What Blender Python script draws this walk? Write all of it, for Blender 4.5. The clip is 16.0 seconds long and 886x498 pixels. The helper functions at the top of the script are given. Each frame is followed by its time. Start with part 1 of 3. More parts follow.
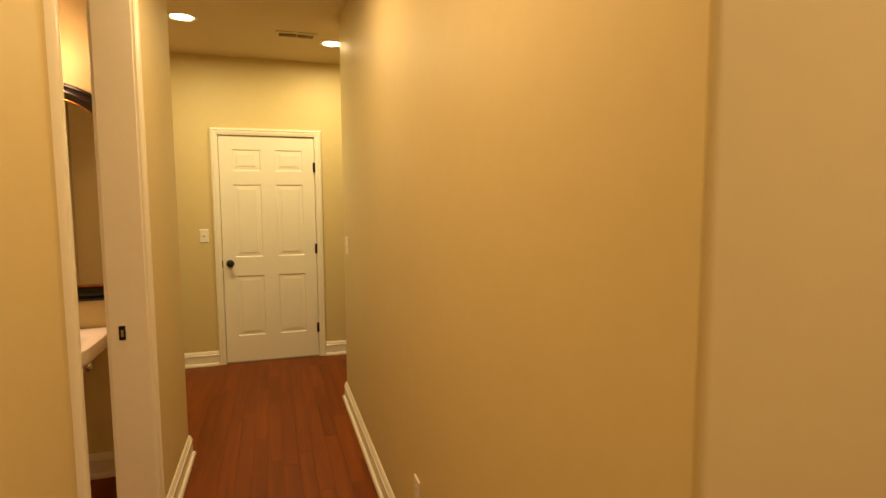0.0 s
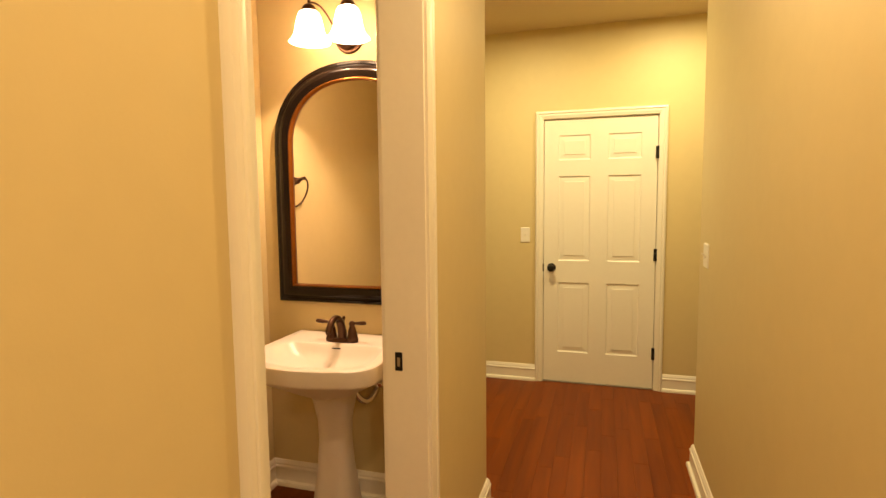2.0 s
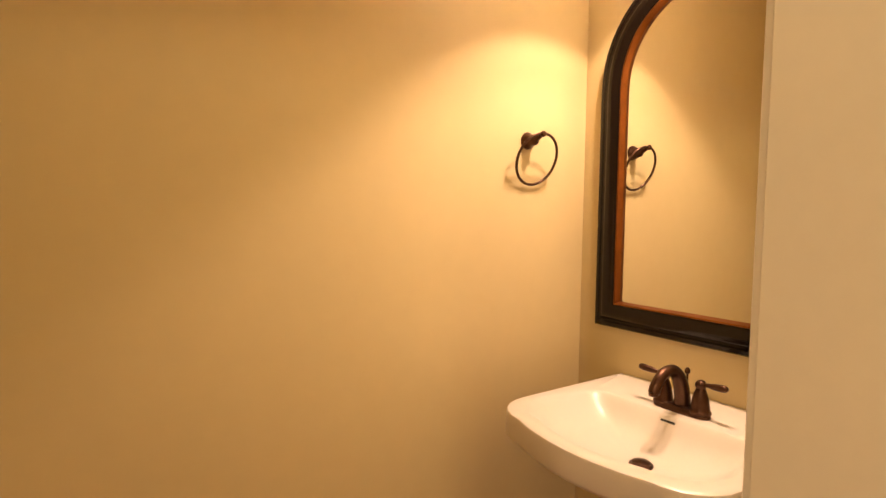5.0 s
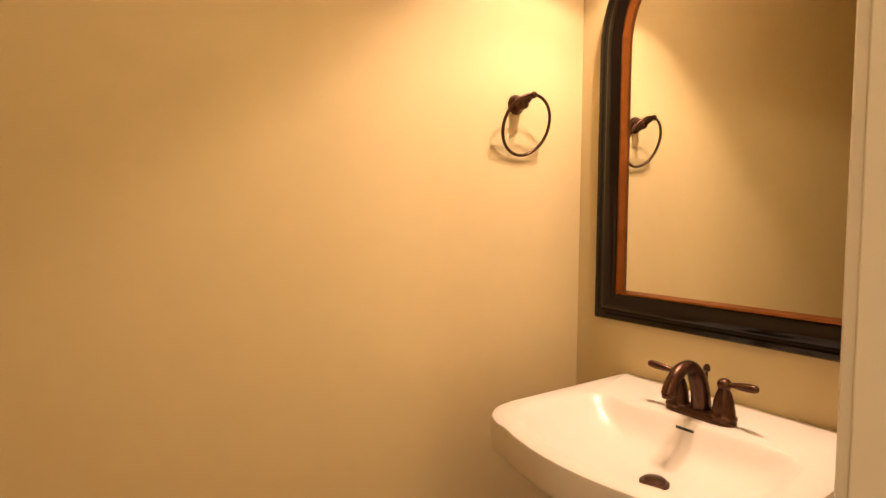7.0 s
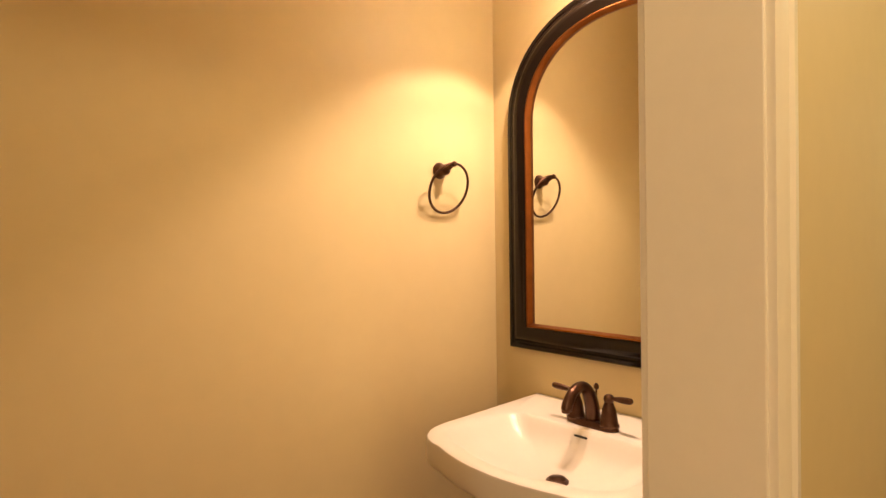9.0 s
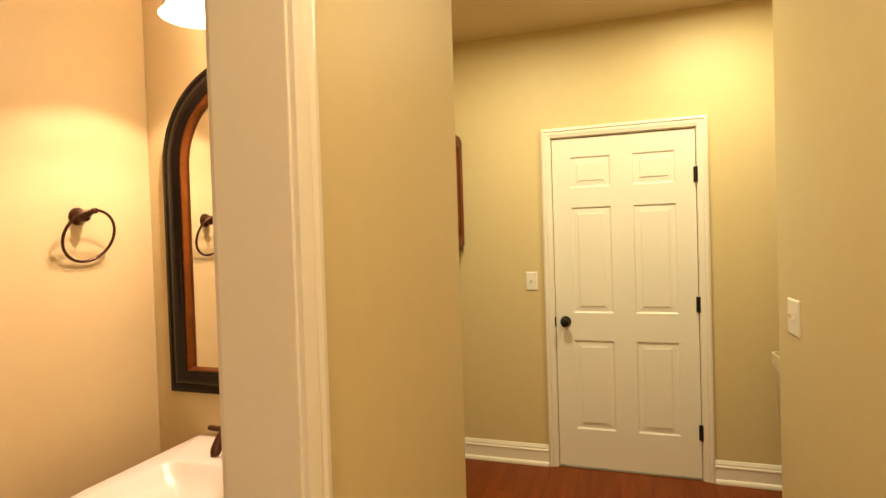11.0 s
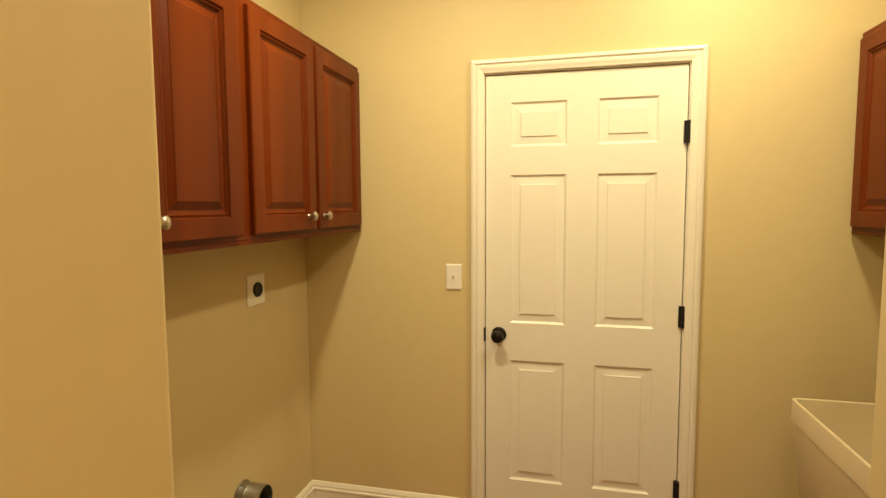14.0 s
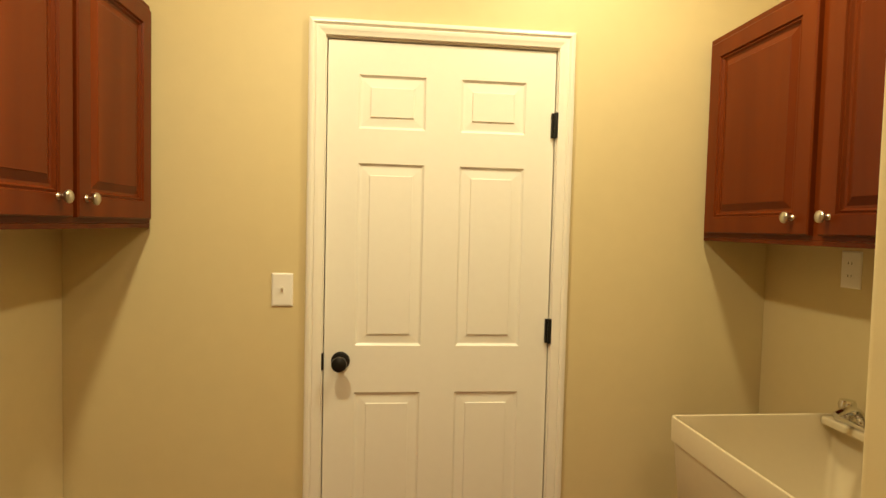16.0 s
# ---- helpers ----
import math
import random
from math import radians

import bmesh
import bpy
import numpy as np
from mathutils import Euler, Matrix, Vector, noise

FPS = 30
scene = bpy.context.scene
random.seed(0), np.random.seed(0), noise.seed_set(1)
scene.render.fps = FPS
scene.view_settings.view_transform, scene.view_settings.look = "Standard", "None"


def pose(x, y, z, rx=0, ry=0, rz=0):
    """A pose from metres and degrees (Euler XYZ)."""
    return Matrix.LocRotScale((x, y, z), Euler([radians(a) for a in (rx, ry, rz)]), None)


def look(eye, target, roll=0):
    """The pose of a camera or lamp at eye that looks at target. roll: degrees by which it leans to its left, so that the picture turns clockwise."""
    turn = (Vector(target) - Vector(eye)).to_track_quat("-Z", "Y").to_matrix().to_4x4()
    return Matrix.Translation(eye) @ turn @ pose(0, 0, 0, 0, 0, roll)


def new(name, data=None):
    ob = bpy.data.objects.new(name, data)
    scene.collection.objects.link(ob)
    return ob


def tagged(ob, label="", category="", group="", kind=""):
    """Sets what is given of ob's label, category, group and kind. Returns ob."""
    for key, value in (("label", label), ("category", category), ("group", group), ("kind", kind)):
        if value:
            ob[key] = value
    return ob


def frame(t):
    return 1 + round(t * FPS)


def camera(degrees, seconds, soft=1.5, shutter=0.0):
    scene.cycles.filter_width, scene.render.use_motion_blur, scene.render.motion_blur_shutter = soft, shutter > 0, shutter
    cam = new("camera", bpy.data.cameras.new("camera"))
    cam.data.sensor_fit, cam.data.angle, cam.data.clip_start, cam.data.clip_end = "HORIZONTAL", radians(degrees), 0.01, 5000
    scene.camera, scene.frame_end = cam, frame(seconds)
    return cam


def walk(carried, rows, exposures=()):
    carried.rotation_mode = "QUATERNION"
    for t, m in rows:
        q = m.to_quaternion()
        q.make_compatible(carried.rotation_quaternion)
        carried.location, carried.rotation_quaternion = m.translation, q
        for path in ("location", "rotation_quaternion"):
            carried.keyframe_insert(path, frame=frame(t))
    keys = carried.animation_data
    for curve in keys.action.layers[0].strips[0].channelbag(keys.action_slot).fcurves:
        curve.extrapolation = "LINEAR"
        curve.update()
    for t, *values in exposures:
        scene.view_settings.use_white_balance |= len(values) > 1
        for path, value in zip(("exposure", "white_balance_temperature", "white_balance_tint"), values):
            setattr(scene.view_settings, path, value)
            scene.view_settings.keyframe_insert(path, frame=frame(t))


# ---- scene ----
cam = camera(79.2, 16.0)
PATH = [
    (0, (0.025, -0.487, 1.46), (0.628, 1.411, 1.279), -0.3),
    (0.5, (0.012, -0.238, 1.464), (0.346, 1.724, 1.267), -0.4),
    (1, (0.026, 0.004, 1.435), (0.076, 1.993, 1.238), -1.0),
    (1.5, (0.051, 0.237, 1.44), (-0.218, 2.209, 1.249), -0.9),
    (2, (0.032, 0.407, 1.425), (-0.539, 2.316, 1.249), -0.6),
    (2.5, (-0.042, 0.618, 1.424), (-0.885, 2.423, 1.248), -0.3),
    (3, (-0.118, 0.797, 1.391), (-1.205, 2.468, 1.23), 0.5),
    (3.5, (-0.15, 0.963, 1.36), (-1.478, 2.451, 1.208), 0.5),
    (4, (-0.180, 1.073, 1.338), (-1.712, 2.351, 1.2), 0.9),
    (4.5, (-0.236, 1.165, 1.329), (-1.885, 2.286, 1.193), 0.7),
    (7, (-0.453, 1.42, 1.227), (-2.099, 2.551, 1.122), 0.4),
    (7.5, (-0.455, 1.394, 1.235), (-2.08, 2.556, 1.14), 0.6),
    (8, (-0.403, 1.365, 1.253), (-2.003, 2.564, 1.19), 0.1),
    (8.2, (-0.375, 1.344, 1.263), (-1.966, 2.555, 1.211), -0.1),
    (10.3, (-0.081, 1.167, 1.397), (-1.08, 2.899, 1.378), -1.7),
    (10.5, (-0.043, 1.172, 1.414), (-0.944, 2.957, 1.388), -1.8),
    (11, (-0.015, 1.233, 1.441), (-0.644, 3.132, 1.404), -1.8),
    (11.5, (0.001, 1.361, 1.457), (-0.41, 3.318, 1.404), -1.4),
    (12, (-0.02, 1.567, 1.483), (-0.328, 3.542, 1.405), -0.7),
    (12.5, (-0.037, 1.754, 1.485), (-0.254, 3.739, 1.385), -0.2),
    (13, (-0.035, 1.953, 1.485), (-0.309, 3.93, 1.357), 0.0),
    (13.5, (-0.038, 2.146, 1.494), (-0.441, 4.099, 1.338), -0.1),
    (14, (-0.041, 2.273, 1.48), (-0.505, 4.212, 1.317), -0.3),
    (14.5, (-0.071, 2.425, 1.444), (-0.46, 4.382, 1.307), 0.1),
    (15, (-0.15, 2.563, 1.449), (-0.319, 4.552, 1.318), 0.5),
    (15.5, (-0.183, 2.653, 1.428), (-0.12, 4.649, 1.322), 1.1),
    (16, (-0.182, 2.697, 1.393), (0.018, 4.685, 1.309), 1.4),
]
EXPOSURES = [(0.0, -0.38, 8200, 14), (1.5, 0.0, 7900, 13), (3.0, 0.0, 7000, 14), (4.5, -0.03, 6750, 15), (8.0, -0.03, 6450, 15), (10.5, 0.0, 6450, 13.5), (13.0, -0.04, 6500, 14.5), (14.5, -0.04, 6450, 15), (16.0, -0.05, 6350, 14.5)]
walk(cam, [(t, look(eye, target, roll)) for t, eye, target, roll in PATH], EXPOSURES)

# ---- plan (metres; y runs along the hall) ----
XL, XR = -0.472, 0.510          # hall wall faces
PX, PW = -1.56, -0.607         # powder room: far side wall, wall towards the hall
PB, PS = 2.685, 0.60            # powder room: wall behind the basin, opposite wall
LY0, RY0 = 2.773, 3.406         # where the hall walls end
LL, LR, DY = -1.268, 1.245, 4.60  # laundry side walls and door wall
CEIL = 2.705
OP0, OP1, OPH = 1.103, 1.910, 2.40  # pocket doorway
NEAR = 0.014                   # near corner of the hall's right wall

# ---- light ----
world = bpy.data.worlds.new("world")
scene.world = world
world.use_nodes = True
world.node_tree.nodes["Background"].inputs[0].default_value = (1.0, 0.8, 0.55, 1)
world.node_tree.nodes["Background"].inputs[1].default_value = 0.01

WARM = (1.0, 0.87, 0.50)
AMBER = (1.0, 0.70, 0.49)


def disc_lamp(name, x, y, z, watts, colour, size=0.13, spread=162):
    d = bpy.data.lights.new(name, "AREA")
    d.shape, d.size, d.energy, d.color, d.spread = "DISK", size, watts, colour, radians(spread)
    ob = new(name, d)
    ob.location = (x, y, z)
    return ob


CANS = [(-0.515, 3.61), (0.52, 3.95)]
for cx, cy in CANS:
    disc_lamp("downlight_lamp", cx, cy, CEIL - 0.022, 26 if cx < 0 else 19.5, WARM, spread=179)
# Cans added out of view to brighten the hall and foyer; places assumed.
UNSEEN_CANS = [(-0.02, 0.50, 14.5, (1.0, 0.74, 0.42)), (-0.02, 1.75, 14, (1.0, 0.74, 0.42)), (0.9, -1.0, 28, (1.0, 0.78, 0.54))]
for cx, cy, watts, tone in UNSEEN_CANS:
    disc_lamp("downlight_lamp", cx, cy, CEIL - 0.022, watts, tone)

SCONCE_X, SCONCE_Y = -1.08, 2.49
SHADES = [SCONCE_X - 0.09, SCONCE_X + 0.09]
for sx in SHADES:
    disc_lamp("bulb_lamp", sx, SCONCE_Y, 2.172, 9.3, AMBER, 0.027, 180)


# ---- materials ----
def material(name, colour, rough=0.5, metal=0.0, var=0.06, scale=3.0, bump=0.0, bscale=200.0, spec=0.5, coat=0.0):
    """A plain surface with two scales of mottling and a fine relief."""
    m = bpy.data.materials.new(name)
    m.use_nodes = True
    nt, b = m.node_tree, m.node_tree.nodes["Principled BSDF"]
    geo = nt.nodes.new("ShaderNodeNewGeometry")
    n1, n2 = nt.nodes.new("ShaderNodeTexNoise"), nt.nodes.new("ShaderNodeTexNoise")
    n1.inputs["Scale"].default_value, n2.inputs["Scale"].default_value = scale, scale * 14
    n1.inputs["Detail"].default_value = n2.inputs["Detail"].default_value = 3
    for n in (n1, n2):
        nt.links.new(geo.outputs["Position"], n.inputs["Vector"])
    mix = nt.nodes.new("ShaderNodeMath")
    mix.operation = "ADD"
    nt.links.new(n1.outputs[0], mix.inputs[0])
    nt.links.new(n2.outputs[0], mix.inputs[1])
    ramp = nt.nodes.new("ShaderNodeMapRange")
    ramp.inputs[1].default_value, ramp.inputs[2].default_value = 0.6, 1.4
    ramp.inputs[3].default_value, ramp.inputs[4].default_value = 1 - var, 1 + var
    nt.links.new(mix.outputs[0], ramp.inputs[0])
    col = nt.nodes.new("ShaderNodeVectorMath")
    col.operation = "SCALE"
    col.inputs[0].default_value = colour
    nt.links.new(ramp.outputs[0], col.inputs["Scale"])
    nt.links.new(col.outputs[0], b.inputs["Base Color"])
    b.inputs["Roughness"].default_value, b.inputs["Metallic"].default_value = rough, metal
    b.inputs["Specular IOR Level"].default_value, b.inputs["Coat Weight"].default_value = spec, coat
    if bump:
        n3, bp = nt.nodes.new("ShaderNodeTexNoise"), nt.nodes.new("ShaderNodeBump")
        n3.inputs["Scale"].default_value, n3.inputs["Detail"].default_value = bscale, 4
        nt.links.new(geo.outputs["Position"], n3.inputs["Vector"])
        bp.inputs["Strength"].default_value, bp.inputs["Distance"].default_value = bump, 0.002
        nt.links.new(n3.outputs[0], bp.inputs["Height"])
        nt.links.new(bp.outputs[0], b.inputs["Normal"])
    return m


def wood(name, dark, light, rough, axis, stretch=0.06, scale=22.0, coat=0.0, per_piece=0.25, spec=0.25):
    """Grain that runs along one axis, with a tone of its own for each piece."""
    m = bpy.data.materials.new(name)
    m.use_nodes = True
    nt, b = m.node_tree, m.node_tree.nodes["Principled BSDF"]
    geo, info = nt.nodes.new("ShaderNodeNewGeometry"), nt.nodes.new("ShaderNodeObjectInfo")
    mp, off = nt.nodes.new("ShaderNodeMapping"), nt.nodes.new("ShaderNodeVectorMath")
    sc = [scale] * 3
    sc[axis] = scale * stretch
    mp.inputs["Scale"].default_value = sc
    nt.links.new(geo.outputs["Position"], mp.inputs["Vector"])
    off.operation = "MULTIPLY_ADD"
    off.inputs[1].default_value = (37, 53, 19)
    nt.links.new(info.outputs["Random"], off.inputs[0])
    nt.links.new(mp.outputs[0], off.inputs[2])
    n1, n2 = nt.nodes.new("ShaderNodeTexNoise"), nt.nodes.new("ShaderNodeTexNoise")
    n1.inputs["Scale"].default_value, n1.inputs["Detail"].default_value, n1.inputs["Distortion"].default_value = 1.0, 6, 0.8
    n2.inputs["Scale"].default_value, n2.inputs["Detail"].default_value = 0.18, 3
    nt.links.new(off.outputs[0], n1.inputs["Vector"])
    nt.links.new(off.outputs[0], n2.inputs["Vector"])
    add = nt.nodes.new("ShaderNodeMath")
    add.operation = "MULTIPLY_ADD"
    add.inputs[1].default_value = 0.55
    nt.links.new(n1.outputs[0], add.inputs[0])
    half = nt.nodes.new("ShaderNodeMath")
    half.operation = "MULTIPLY_ADD"
    half.inputs[1].default_value = per_piece
    nt.links.new(info.outputs["Random"], half.inputs[0])
    sub = nt.nodes.new("ShaderNodeMath")
    sub.operation = "MULTIPLY_ADD"
    sub.inputs[1].default_value, sub.inputs[2].default_value = 0.55, -0.5 * per_piece
    nt.links.new(n2.outputs[0], sub.inputs[0])
    nt.links.new(sub.outputs[0], half.inputs[2])
    nt.links.new(half.outputs[0], add.inputs[2])
    ramp = nt.nodes.new("ShaderNodeValToRGB")
    ramp.color_ramp.elements[0].position, ramp.color_ramp.elements[1].position = 0.3, 0.8
    ramp.color_ramp.elements[0].color, ramp.color_ramp.elements[1].color = (*dark, 1), (*light, 1)
    nt.links.new(add.outputs[0], ramp.inputs[0])
    nt.links.new(ramp.outputs[0], b.inputs["Base Color"])
    b.inputs["Roughness"].default_value, b.inputs["Coat Weight"].default_value = rough, coat
    b.inputs["Coat Roughness"].default_value, b.inputs["Specular IOR Level"].default_value = 0.2, spec
    bp = nt.nodes.new("ShaderNodeBump")
    bp.inputs["Strength"].default_value, bp.inputs["Distance"].default_value = 0.12, 0.001
    nt.links.new(n1.outputs[0], bp.inputs["Height"])
    nt.links.new(bp.outputs[0], b.inputs["Normal"])
    return m


WALL = material("wall_paint", (0.63, 0.525, 0.29), 0.5, var=0.025, scale=1.2, bump=0.07, bscale=160, spec=0.3)
CEILING = material("ceiling_paint", (0.66, 0.55, 0.35), 0.8, var=0.02, bump=0.2, bscale=120)
TRIM = material("trim_gloss_white", (0.80, 0.76, 0.66), 0.28, var=0.02, bump=0.05, bscale=90)
DOORW = material("door_white", (0.80, 0.77, 0.68), 0.34, var=0.015, bump=0.06, bscale=140)
PLATE = material("switch_plate_white", (0.80, 0.77, 0.70), 0.3, var=0.01)
PORCELAIN = material("porcelain", (0.69, 0.645, 0.58), 0.30, var=0.01, coat=0.05)
BRONZE = material("oil_rubbed_bronze", (0.085, 0.042, 0.026), 0.30, metal=0.85, var=0.25, scale=25)
BLACK = material("black_iron", (0.012, 0.011, 0.010), 0.35, metal=0.4, var=0.2, scale=30)
NICKEL = material("brushed_nickel", (0.55, 0.50, 0.42), 0.3, metal=1.0, var=0.06, scale=40)
CHROME = material("chrome", (0.75, 0.74, 0.72), 0.08, metal=1.0, var=0.01)
TUBM = material("tub_plastic", (0.60, 0.505, 0.33), 0.38, var=0.02, bump=0.08, bscale=60)
# Near-black for shade painted into openings, and for the slab below plank joints.
DARK = material("shade_and_joint_black", (0.012, 0.010, 0.009), 0.6)
GALV = material("galvanised_steel", (0.42, 0.42, 0.40), 0.38, metal=1.0, var=0.15, scale=30)
FRAMEM = material("mirror_frame_espresso", (0.0075, 0.0045, 0.003), 0.17, var=0.3, scale=14, bump=0.03, bscale=60, spec=0.32)
COPPER = material("mirror_frame_copper_edge", (0.23, 0.078, 0.016), 0.28, metal=0.85, var=0.3, scale=24)
VENTM = material("vent_enamel", (0.62, 0.52, 0.34), 0.45)
MIRROR = material("mirror_glass", (0.86, 0.86, 0.84), 0.01, metal=1.0, var=0.0)
FLOORW = wood("floor_wood", (0.100, 0.018, 0.0022), (0.235, 0.052, 0.005), 0.42, 1, coat=0.0, per_piece=0.07, spec=0.16)
CABW = wood("cabinet_wood", (0.064, 0.0088, 0.0008), (0.172, 0.0315, 0.0026), 0.34, 2, scale=9.0, coat=0.0, spec=0.14, per_piece=0.08)


def glowing(name, colour, strength):
    m = bpy.data.materials.new(name)
    m.use_nodes = True
    b = m.node_tree.nodes["Principled BSDF"]
    b.inputs["Base Color"].default_value = (0.8, 0.78, 0.7, 1)
    b.inputs["Emission Color"].default_value = (*colour, 1)
    b.inputs["Emission Strength"].default_value = strength
    return m


LENS = glowing("lamp_lens", (1.0, 0.86, 0.55), 12)


def opal(name):
    m = bpy.data.materials.new(name)
    m.use_nodes = True
    nt = m.node_tree
    nt.nodes.remove(nt.nodes["Principled BSDF"])
    out = nt.nodes["Material Output"]
    tr, df, gl = (nt.nodes.new(k) for k in ("ShaderNodeBsdfTranslucent", "ShaderNodeBsdfDiffuse", "ShaderNodeBsdfGlossy"))
    tr.inputs[0].default_value, df.inputs[0].default_value = (0.70, 0.65, 0.56, 1), (0.9, 0.85, 0.75, 1)
    gl.inputs["Roughness"].default_value = 0.15
    m1, m2 = nt.nodes.new("ShaderNodeMixShader"), nt.nodes.new("ShaderNodeMixShader")
    m1.inputs[0].default_value, m2.inputs[0].default_value = 0.2, 0.04
    nt.links.new(tr.outputs[0], m1.inputs[1])
    nt.links.new(df.outputs[0], m1.inputs[2])
    nt.links.new(m1.outputs[0], m2.inputs[1])
    nt.links.new(gl.outputs[0], m2.inputs[2])
    em, lit = nt.nodes.new("ShaderNodeEmission"), nt.nodes.new("ShaderNodeAddShader")
    em.inputs[0].default_value, em.inputs[1].default_value = (*AMBER, 1), 10
    nt.links.new(m2.outputs[0], lit.inputs[0])
    nt.links.new(em.outputs[0], lit.inputs[1])
    nt.links.new(lit.outputs[0], out.inputs[0])
    return m


OPAL = opal("opal_glass")


# ---- building helpers (world coordinates) ----
def finish(bm, name, mat, smooth=False):
    bmesh.ops.recalc_face_normals(bm, faces=bm.faces)
    me = bpy.data.meshes.new(name)
    bm.to_mesh(me)
    bm.free()
    me.materials.append(mat)
    if smooth:
        me.shade_smooth()
        me.set_sharp_from_angle(angle=radians(38))
    return me


def part(name, bm, mat, parent=None, label="", smooth=False):
    """One bmesh as one mesh object, under a thing or a part if given."""
    ob = new(name, finish(bm, name, mat, smooth))
    if parent:
        ob.parent = parent
        if parent.type == "EMPTY":
            ob.matrix_parent_inverse = Matrix.Translation(-parent.location)
    return tagged(ob, label)


def thing(name, at, label, category, group="", kind=""):
    e = new(name)
    e.location, e.empty_display_size = at, 0.1
    return tagged(e, label, category, group, kind)


def structure(name, bm, mat, label="", category="", smooth=False):
    return tagged(part(name, bm, mat, None, label, smooth), category=category, kind="structure")


def box(bm, x0, x1, y0, y1, z0, z1, bevel=0.0, seg=2, upright=False):
    m = Matrix.LocRotScale(((x0 + x1) / 2, (y0 + y1) / 2, (z0 + z1) / 2), None, (x1 - x0, y1 - y0, z1 - z0))
    made = bmesh.ops.create_cube(bm, size=1.0, matrix=m)
    if bevel:
        es = {e for v in made["verts"] for e in v.link_edges}
        if upright:
            es = {e for e in es if abs(e.verts[0].co.z - e.verts[1].co.z) > 0.01}
        bmesh.ops.bevel(bm, geom=list(es), offset=bevel, segments=seg, affect="EDGES", profile=0.5)
    return bm


def bx(x0, x1, y0, y1, z0, z1, bevel=0.0, seg=2, upright=False):
    return box(bmesh.new(), x0, x1, y0, y1, z0, z1, bevel, seg, upright)


def sweep(bm, rings, closed_ring=True, caps=True, loop=False):
    """Skin between rings of points that have the same count."""
    vs = [[bm.verts.new(p) for p in r] for r in rings]
    n, k = len(vs), len(vs[0])
    for i in range(n if loop else n - 1):
        a, b = vs[i], vs[(i + 1) % n]
        for j in range(k if closed_ring else k - 1):
            bm.faces.new((a[j], a[(j + 1) % k], b[(j + 1) % k], b[j]))
    if caps and not loop:
        bm.faces.new(vs[0][::-1])
        bm.faces.new(vs[-1])
    return bm


def moulding(bm, profile, a, b, out, up=(0, 0, 1), mitre_a=0.0, mitre_b=0.0):
    """A profile of (out, up) points run from a to b; mitres lengthen the run with the distance along up."""
    a, b, out, up = Vector(a), Vector(b), Vector(out), Vector(up)
    d = (b - a).normalized()
    sweep(bm, [[a + out * o + up * u - d * (mitre_a * u) for o, u in profile], [b + out * o + up * u + d * (mitre_b * u) for o, u in profile]])
    return bm


def lathe(bm, profile, centre, axis="z", seg=24, caps=True):
    """Turns (radius, height) points about an axis through centre."""
    c, rings = Vector(centre), []
    for r, h in profile:
        ring = []
        for i in range(seg):
            a = 2 * math.pi * i / seg
            u, v = r * math.cos(a), r * math.sin(a)
            ring.append(c + Vector({"z": (u, v, h), "y": (u, h, v), "x": (h, u, v)}[axis]))
        rings.append(ring)
    return sweep(bm, rings, caps=caps)


def tube(bm, points, radius, seg=10, loop=False):
    """A round bar along points; radius may be a list."""
    pts = [Vector(p) for p in points]
    n, rings, side = len(pts), [], None
    for i, p in enumerate(pts):
        a, b = (pts[i - 1] if i or loop else p), (pts[(i + 1) % n] if i < n - 1 or loop else p)
        d = (b - a).normalized()
        side = d.orthogonal() if side is None else (side - d * side.dot(d))
        side.normalize()
        other = d.cross(side)
        r = radius[i] if isinstance(radius, (list, tuple)) else radius
        rings.append([p + r * (math.cos(2 * math.pi * j / seg) * side + math.sin(2 * math.pi * j / seg) * other) for j in range(seg)])
    return sweep(bm, rings, loop=loop)


def bezier(p0, p1, p2, p3, n=12):
    p = [Vector(q) for q in (p0, p1, p2, p3)]
    return [p[0] * (1 - t) ** 3 + p[1] * 3 * t * (1 - t) ** 2 + p[2] * 3 * t * t * (1 - t) + p[3] * t ** 3 for t in (i / (n - 1) for i in range(n))]


# ---- setting ----
bm = bmesh.new()
box(bm, PW, XL, -2.0, OP0 - 0.02, -0.05, CEIL)
box(bm, PW, XL, OP1 + 0.02, LY0, -0.05, CEIL, 0.012, 6, True)
box(bm, PW, XL, OP0 - 0.02, OP1 + 0.02, OPH + 0.02, CEIL)
structure("wall_hall_west", bm, WALL, "tan painted hall wall with a pocket doorway", "wall")
structure("wall_powder_north", bx(PX - 0.14, PW - 0.002, PB, LY0 - 0.002, -0.05, CEIL), WALL, "tan painted wall behind the basin", "wall")
structure("wall_powder_west", bx(PX - 0.14, PX, PS - 0.12, PB - 0.002, -0.05, CEIL), WALL, "tan painted powder room side wall", "wall")
structure("wall_powder_south", bx(PX + 0.002, PW - 0.002, PS - 0.12, PS, -0.05, CEIL), WALL, "tan painted powder room end wall", "wall")
structure("wall_laundry_west", bx(LL - 0.13, LL, LY0, DY - 0.002, -0.05, CEIL), WALL, "tan painted laundry side wall", "wall")
bm = bmesh.new()
box(bm, LL - 0.13, -0.43, DY, DY + 0.12, -0.05, CEIL)
box(bm, 0.43, LR + 0.13, DY, DY + 0.12, -0.05, CEIL)
box(bm, -0.43, 0.43, DY, DY + 0.12, 2.055, CEIL)
structure("wall_laundry_north", bm, WALL, "tan painted wall with a white panel door", "wall")
structure("wall_laundry_east", bx(LR, LR + 0.13, RY0 - 0.12, DY - 0.002, -0.05, CEIL), WALL, "tan painted laundry side wall", "wall")
